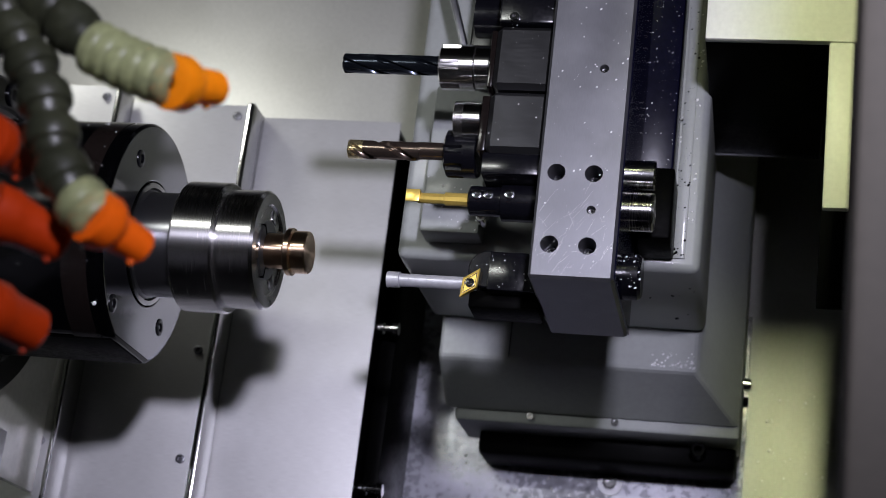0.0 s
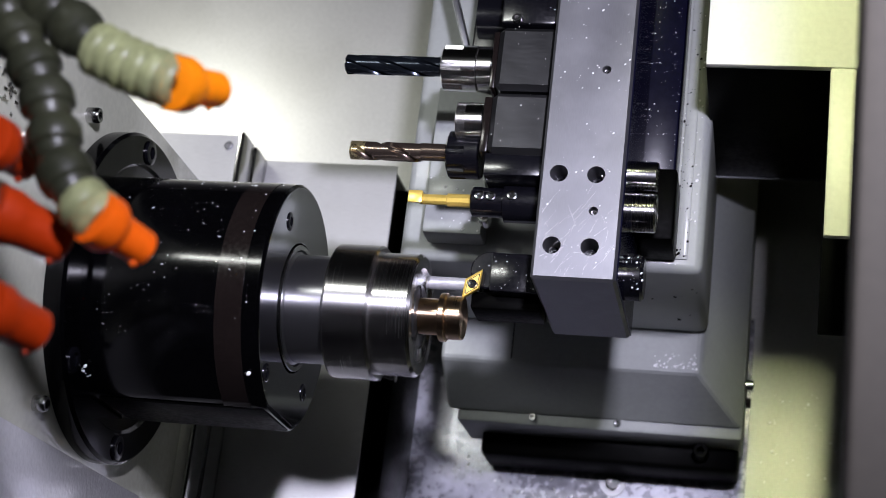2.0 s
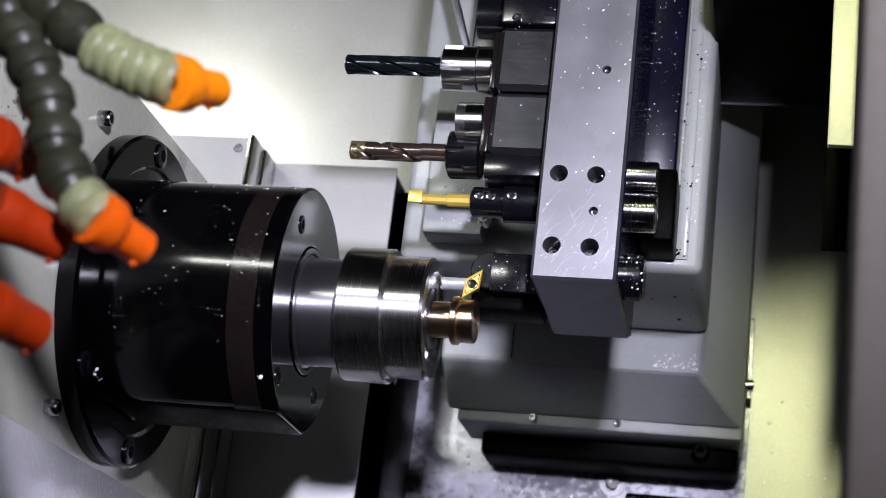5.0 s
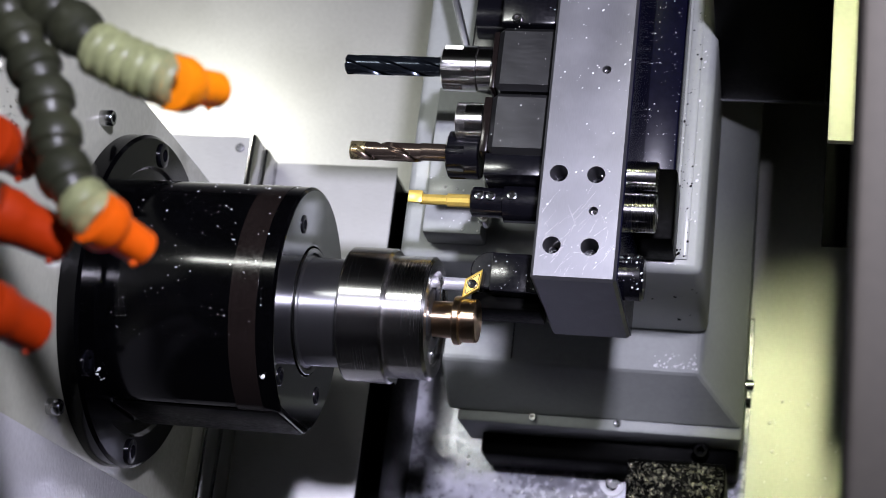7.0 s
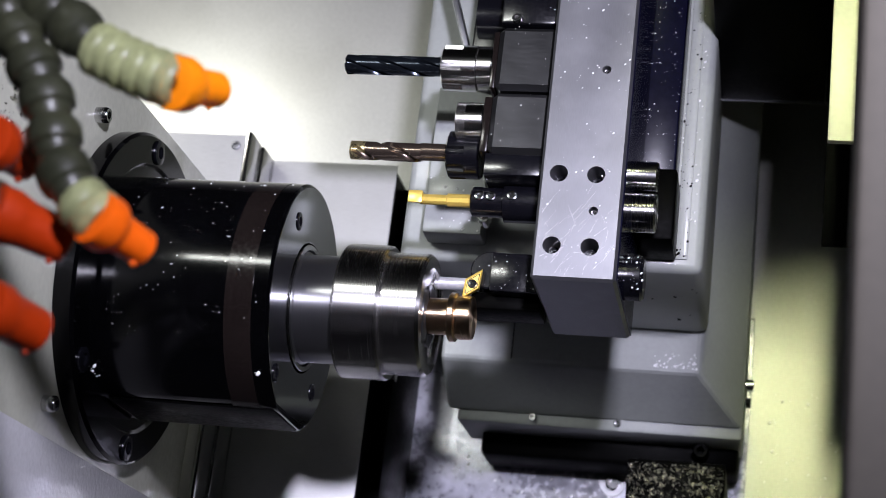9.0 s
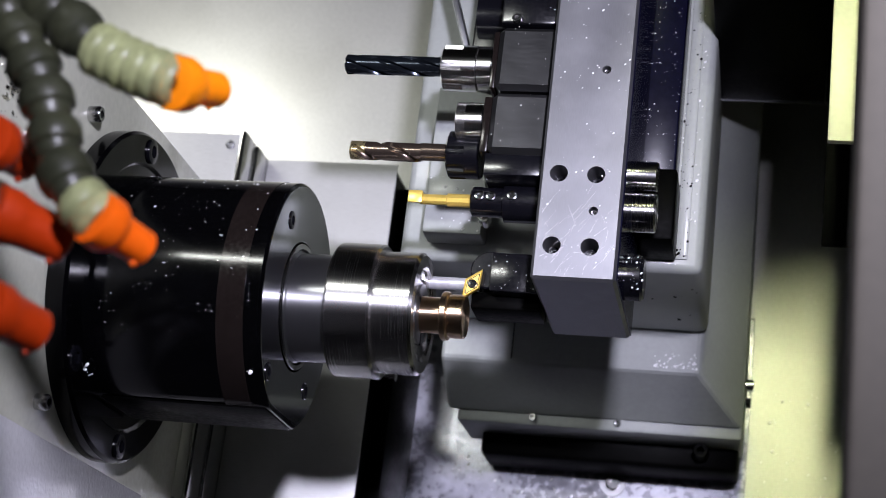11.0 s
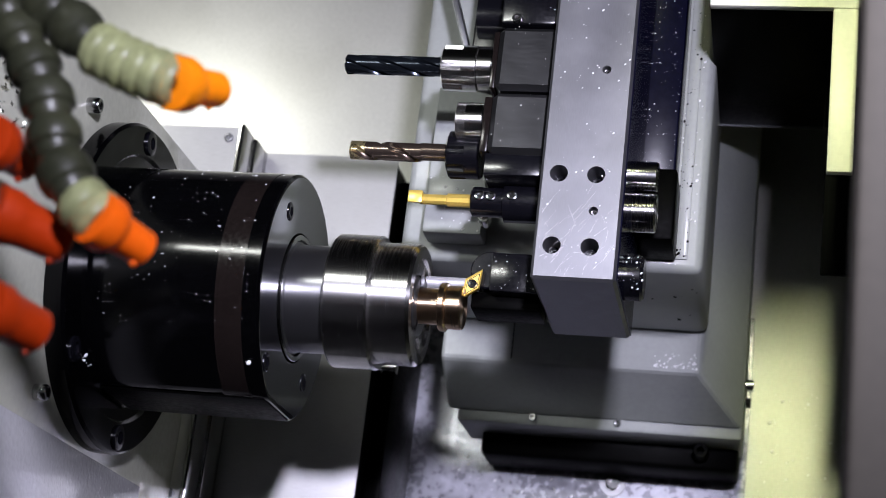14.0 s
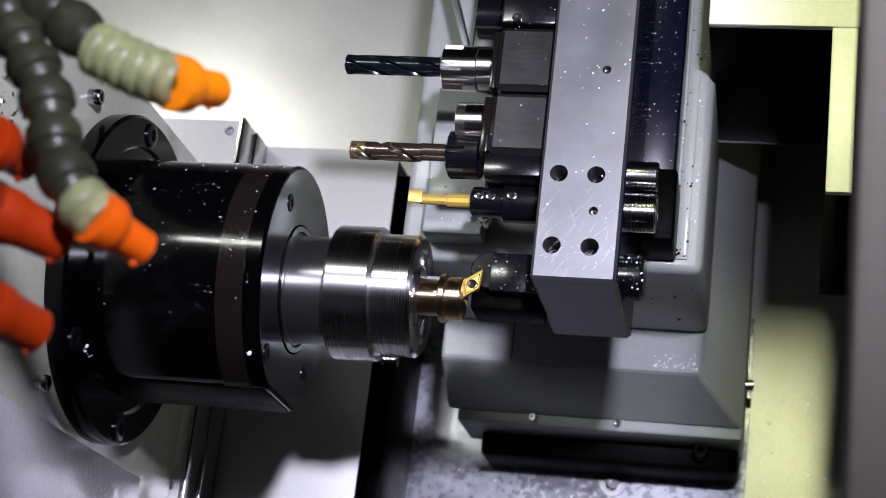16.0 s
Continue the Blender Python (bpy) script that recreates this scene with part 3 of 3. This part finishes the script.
# ---- sliding cover with its hanging flange ----
def sliding_cover():
    s = thing("sliding_cover", (0.13, 0.05, 0.1845), "cream painted sliding cover with a shaded underside coloured black", "cover")
    part("front_panel", box(0.0915, 0.196, 0.050, 0.056, 0.1845, 0.62, 0.001), WHITE, s)
    # Underside and inner panels are near-black: shade inside the cover put into colour.
    part("underside", box(0.0915, 0.170, 0.057, 0.246, 0.186, 0.192, 0.001), SHADE, s, "underside panel in the black of its shade")
    # Thin bright strip put in as the highlight along the rear edge.
    part("rear_edge", box(0.0915, 0.170, 0.2465, 0.2472, 0.1850, 0.1866), STEEL, s, "thin steel strip for the highlight on the rear edge")
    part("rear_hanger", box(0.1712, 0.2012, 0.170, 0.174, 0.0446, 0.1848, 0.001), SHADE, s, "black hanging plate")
    part("side_flange", box(0.170, 0.186, 0.050, 0.056, 0.0713, 0.184, 0.001), WHITE, s, "cream hanging flange")
    part("side_panel", box(0.171, 0.177, 0.057, 0.246, 0.186, 0.62, 0.001), SHADE, s, "inner side panel coloured black as shaded")
    part("back_panel", box(0.0915, 0.170, 0.240, 0.246, 0.193, 0.62, 0.001), SHADE, s, "inner back panel coloured black as shaded")
    return s


COVER_M = sliding_cover()

# ---- chip tray ----
def chip_tray():
    s = thing("chip_tray", (0.08, 0.34, -0.03), "dark tray covered with bright metal chips", "tray")
    part("tray", box(0.040, 0.112, 0.30, 0.40, -0.20, -0.039, 0.002), SHADE, s)
    part("swarf", scatter(lambda r: (r.uniform(0.041, 0.111), 0.2995, r.uniform(-0.085, -0.042)), 1300, 0.0009, 3, True), CHIPS, s, "bright metal chips")
    return s


TRAY = chip_tray()

# ---- wet and worn surfaces ----
def drops(name, where, count, size, seed, label, normal=(0, -1, 0), mat=None, slivers=False):
    ob = part(name, scatter(where, count, size, seed, slivers, normal), mat or WATER, None)
    return tagged(ob, label, "droplets", "", "stuff")


drops("coolant_drops", lambda r: (r.uniform(0.052, 0.0725), 0.1018, 0.115 + r.random() * 0.14), 130, 0.00018, 1, "fine coolant drops on the dark plate")
drops("coolant_drops", lambda r: (r.uniform(0.0745, 0.087), 0.1398, 0.06 + r.random() * 0.2), 90, 0.0005, 2, "coolant drops on the grey casting")
drops("coolant_drops", lambda r: (r.uniform(0.055, 0.088), 0.2832, 0.0275 + r.random() ** 2 * 0.012), 70, 0.0004, 4, "coolant drops on the lower casting")
drops("coolant_drops", lambda r: (r.uniform(0.052, 0.0635), 0.0355 + r.random() * 0.002, 0.008 + r.random() * 0.022), 40, 0.0003, 5, "coolant drops on the tool end")
drops("coolant_drops", lambda r: (0.125 + r.random() ** 0.6 * 0.085, 0.4198, -0.08 + r.random() * 0.13), 120, 0.0006, 6, "coolant drops on the lower wall")
drops("drip_marks", lambda r: (r.uniform(0.0745, 0.083), 0.1384, 0.066 + r.random() ** 1.5 * 0.2), 70, 0.0004, 16, "dark drip marks down the edge rail", mat=SHADE)
drops("coolant_drops", lambda r: (r.uniform(-0.045, -0.003), 0.0446, r.uniform(0.0065, 0.029)), 50, 0.00015, 26, "fine coolant drops on the turning tool")
drops("coolant_drops", lambda r: (r.uniform(-0.094, -0.057), 0.1147, r.uniform(0.068, 0.11)), 45, 0.0003, 27, "coolant drops on the grey side plate")
drops("coolant_drops", lambda r: (r.uniform(-0.037, -0.003), 0.0178, r.uniform(0.09, 0.215)), 60, 0.00022, 28, "fine coolant drops on the tool blocks")
drops("drip_marks", lambda r: (r.uniform(0.056, 0.09), r.uniform(0.16, 0.27), 0.0552), 8, 0.0006, 17, "dark drops hanging under the casting", (0, 0, -1), SHADE)
drops("metal_chips", lambda r: (r.uniform(-0.115, -0.02), 0.4236, r.uniform(-0.08, -0.005)), 90, 0.0007, 18, "bright chips washed onto the lower wall", mat=CHIPS, slivers=True)
drops("coolant_drops", lambda r: (-0.12 + r.random() * 0.11, 0.4238, -0.08 + r.random() * 0.07), 70, 0.0005, 7, "coolant drops on the lower wall")
drops("coolant_drops", lambda r: (r.uniform(0.002, 0.05), -0.0001, r.random() * 0.19), 90, 0.00026, 8, "fine coolant drops on the tool plate")


def plate_scratches():
    r = random.Random(12)
    bm = bmesh.new()
    for i in range(46):
        x, z = r.uniform(0.003, 0.046), abs(r.gauss(0.018, 0.016)) + 0.002
        a = r.gauss(55, 12) if i % 5 else r.uniform(-20, 150)
        length, wdt = r.uniform(0.003, 0.016), r.uniform(0.000025, 0.00008)
        d = Vector((math.cos(radians(a)), 0, math.sin(radians(a))))
        e = Vector((-d.z, 0, d.x)) * wdt
        p = Vector((x, -0.00012, z))
        q = p + d * length
        if not (0.002 < q.x < 0.049 and q.z < 0.07):
            continue
        vs = [bm.verts.new(v) for v in (p - e, q - e * 0.2, q + e * 0.2, p + e)]
        bm.faces.new(vs)
    return tagged(part("scratches", bm, SCRATCH, None), "bright scratches worn into the steel tool plate", "scratches", "", "stuff")


plate_scratches()


def top_tools():
    t = thing("upper_tool_block", (0.0, 0.05, 0.19), "dark wet tool block at the top of the plate", "tool holder")
    part("block", box(-0.0385, -0.0005, 0.018, 0.09, 0.1765, 0.215, 0.002), OXIDE, t)
    part("collar", lathe([(-0.06, 0), (-0.06, 0.014), (-0.0385, 0.014), (-0.0385, 0)], 0.055, 0.198, 40), OXIDE, t)
    part("bracket", box(-0.070, -0.0405, 0.085, 0.139, 0.178, 0.30, 0.002), OXIDE, t, "black bracket")
    part("strut", turned(box(0, 0.004, -0.01, 0.01, 0, 0.09, 0.001), pose(-0.070, 0.10, 0.172, 0, -18, 0)), STEEL, t, "steel strut")
    cap_screw(t, (-0.028, 0.018, 0.1795), (0, -1, 0), 0.003, 0.003, CHROME)
    t = thing("wall_screw", (0.018, 0.424, -0.035), "steel wall screw with a round washer", "screw")
    part("washer", turned(lathe([(0, 0), (0, 0.011), (0.0015, 0.0105), (0.0015, 0)], 0, 0, 32), along((0.018, 0.4245, -0.0355), (0.018, 0, -0.0355))), NECK, t, "dull washer")
    cap_screw(t, (0.018, 0.423, -0.0355), (0, -1, 0), 0.0055, 0.004, CHROME)
    t = thing("clamp_screw", (-0.046, 0.114, 0.06), "small brass coloured clamp screw below the boring sleeve", "screw")
    cap_screw(t, (-0.052, 0.1148, 0.0745), (0, -1, 0), 0.004, 0.012, CHROME)


top_tools()

# ---- coolant hoses ----
def bead_hose(name, pts, r, nozzle, label, tip_r=0.0085, pale_length=0.0):
    """A jointed coolant hose: ball segments along a line of points, the last ones, within a given length, paler and
    ribbed, ending in a nozzle.
    """
    s = thing(name, pts[0], label, "coolant hose", "coolant hoses")
    pts = [Vector(p) for p in pts]
    for a, b in zip(pts[:-2], pts[1:-1]):
        pale_end = (a.lerp(b, 0.3) - pts[-2]).length < pale_length
        n = max(1, round((b - a).length / (r * (0.62 if pale_end else 1.3))))
        for k in range(n):
            p, q = a.lerp(b, k / n), a.lerp(b, (k + 1) / n)
            w = (q - p).length
            if pale_end:
                bm = lathe([(-0.1 * w, r * 0.80), (0.0, r * 0.88), (0.15 * w, r * 0.97), (0.5 * w, r), (0.75 * w, r * 0.97), (0.85 * w, r * 0.90), (1.05 * w, r * 0.86), (1.1 * w, r * 0.7)], 0, 0, 32)
                part("segment", turned(bm, along(p, q)), MILKY, s, "milky ribbed segment")
                continue
            bm = lathe([(-0.1 * w, r * 0.62), (0.0, r * 0.80), (0.2 * w, r * 0.97), (0.45 * w, r), (0.62 * w, r * 0.95), (0.70 * w, r * 0.80), (1.02 * w, r * 0.70), (1.1 * w, r * 0.60)], 0, 0, 32)
            part("segment", turned(bm, along(p, q)), HOSE, s)
    a, b = pts[-2], pts[-1]
    w = (b - a).length
    bm = lathe([(-0.25 * w, r * 0.3), (-0.25 * w, r * 0.80), (-0.22 * w, r * 0.98), (0.10 * w, r), (0.20 * w, r * 0.92), (0.34 * w, tip_r * 1.08), (0.96 * w, tip_r), (w, tip_r * 0.9), (w, tip_r * 0.55), (0.6 * w, tip_r * 0.5), (0.6 * w, 0)], 0, 0, 36)
    part("nozzle", turned(bm, along(a, b)), nozzle, s, "orange plastic nozzle")
    foot = b + (a - b) * 0.2 - Vector((0, 0, tip_r * 0.98))
    drop = lathe([(-0.0024, 0), (-0.0021, 0.0009), (-0.0012, 0.0016), (-0.0002, 0.0015), (0.0012, 0.0008), (0.0018, 0)], 0, 0, 16)
    part("hanging_drop", turned(drop, along(foot, foot + Vector((0, 0, 1)))), nozzle, s, "drop of coolant on the nozzle")
    return s


bead_hose("coolant_hose", [(-0.1834, -0.360, 0.0066), (-0.1716, -0.360, -0.0011), (-0.1460, -0.360, -0.0157), (-0.1297, -0.360, -0.0291), (-0.1111, -0.360, -0.0376), (-0.0900, -0.360, -0.0443), (-0.0813, -0.340, -0.0373)], 0.0116, AMBER, "smoky jointed coolant hose with an orange nozzle", 0.0074, 0.048)
bead_hose("coolant_hose", [(-0.1860, -0.360, 0.0065), (-0.1677, -0.360, -0.0194), (-0.1483, -0.360, -0.0468), (-0.1414, -0.360, -0.0628), (-0.1358, -0.360, -0.0785), (-0.1242, -0.360, -0.0948), (-0.1118, -0.360, -0.1041), (-0.1010, -0.340, -0.1077)], 0.0116, ORANGE, "smoky jointed coolant hose with an orange nozzle", 0.0074, 0.026)
bead_hose("coolant_hose", [(-0.1854, -0.360, -0.0645), (-0.1636, -0.360, -0.0735), (-0.1581, -0.340, -0.0737)], 0.0116, RED, "short coolant hose with an orange nozzle coloured darker for shade", 0.0074)
bead_hose("coolant_hose", [(-0.1794, -0.360, -0.0914), (-0.1529, -0.360, -0.1034), (-0.1351, -0.340, -0.1066)], 0.0116, RED, "short coolant hose with an orange nozzle coloured darker for shade", 0.0092)
bead_hose("coolant_hose", [(-0.1698, -0.360, -0.1338), (-0.1493, -0.360, -0.1425), (-0.1391, -0.340, -0.1445)], 0.0116, RED, "short coolant hose with an orange nozzle coloured darker for shade", 0.0092)


# ---- what moves ----
def motions():
    def at(ob, dx, dz):
        o = ORIGIN[ob]
        return Matrix.Translation((o.x + dx, o.y, o.z + dz))
    head = [(0, -0.102, 0.0372), (0.1, -0.102, 0.0345), (0.2, -0.1012, 0.0199), (0.3, -0.1004, 0.0075), (0.4, -0.0999, -0.0021), (0.46, -0.082, -0.0035),
            (0.5, -0.060, -0.0038), (0.6, -0.014, -0.0042), (0.65, -0.0035, -0.0042), (0.7, -0.0021, -0.0040), (0.8, -0.0021, -0.0016), (1, -0.0019, -0.0001), (1.5, 0, 0), (2, 0.0019, 0.0001), (2.5, 0.0030, 0.0002),
            (3, 0.0045, 0.0002), (3.5, 0.0064, 0.0002), (4, 0.0076, -0.0002), (5.2, 0.0101, -0.0018), (6.5, 0.0112, -0.0022), (7, 0.0111, -0.0013), (7.5, 0.0109, -0.0002), (8, 0.0108, 0.0004),
            (8.5, 0.0093, 0.0005), (9, 0.0078, 0.0005), (10.2, 0.0046, 0.0009), (11.5, 0.0021, 0.0013), (12, 0.0015, 0.0022), (13, 0.0013, 0.0040), (14, 0.0010, 0.0068), (15, 0.0009, 0.0099), (16, 0.0005, 0.0126)]
    walk(SPINDLE, [(t, at(SPINDLE, x, z)) for t, x, z in head])
    walk(COVER_C, [(t, at(COVER_C, x * 1.02, z)) for t, x, z in head])
    walk(COVER_A, [(t, at(COVER_A, 0, z)) for t, x, z in head])
    walk(COVER_B, [(t, at(COVER_B, max(x, -0.004) if t > 0.6 else -0.004, z)) for t, x, z in head])
    spin, rows = 0.0, []
    for i in range(161):
        t = i / 10
        rows.append((t, Matrix.Rotation(radians(spin), 4, "X")))
        spin += 0 if t < 0.2 else min(79, (t - 0.1) * 200)
    walk(NOSE, rows)
    slide = [(0, 0.0), (3.5, -0.0230), (3.6, -0.0215), (4.0, -0.0036), (4.2, 0.006), (4.9, 0.040), (5.3, 0.0454), (6.3, 0.0454), (13.4, 0.0454), (13.6, 0.0246), (14, 0.0246), (15, 0.0246), (15.5, 0.0137), (16, 0.0111)]
    walk(COVER_M, [(t, at(COVER_M, 0, z)) for t, z in slide])
    walk(TRAY, [(t, at(TRAY, 0, z)) for t, z in ((0, -0.06), (4.3, -0.06), (5.6, 0), (6.3, 0), (9.2, 0), (10.6, -0.06), (16, -0.06))])


motions()
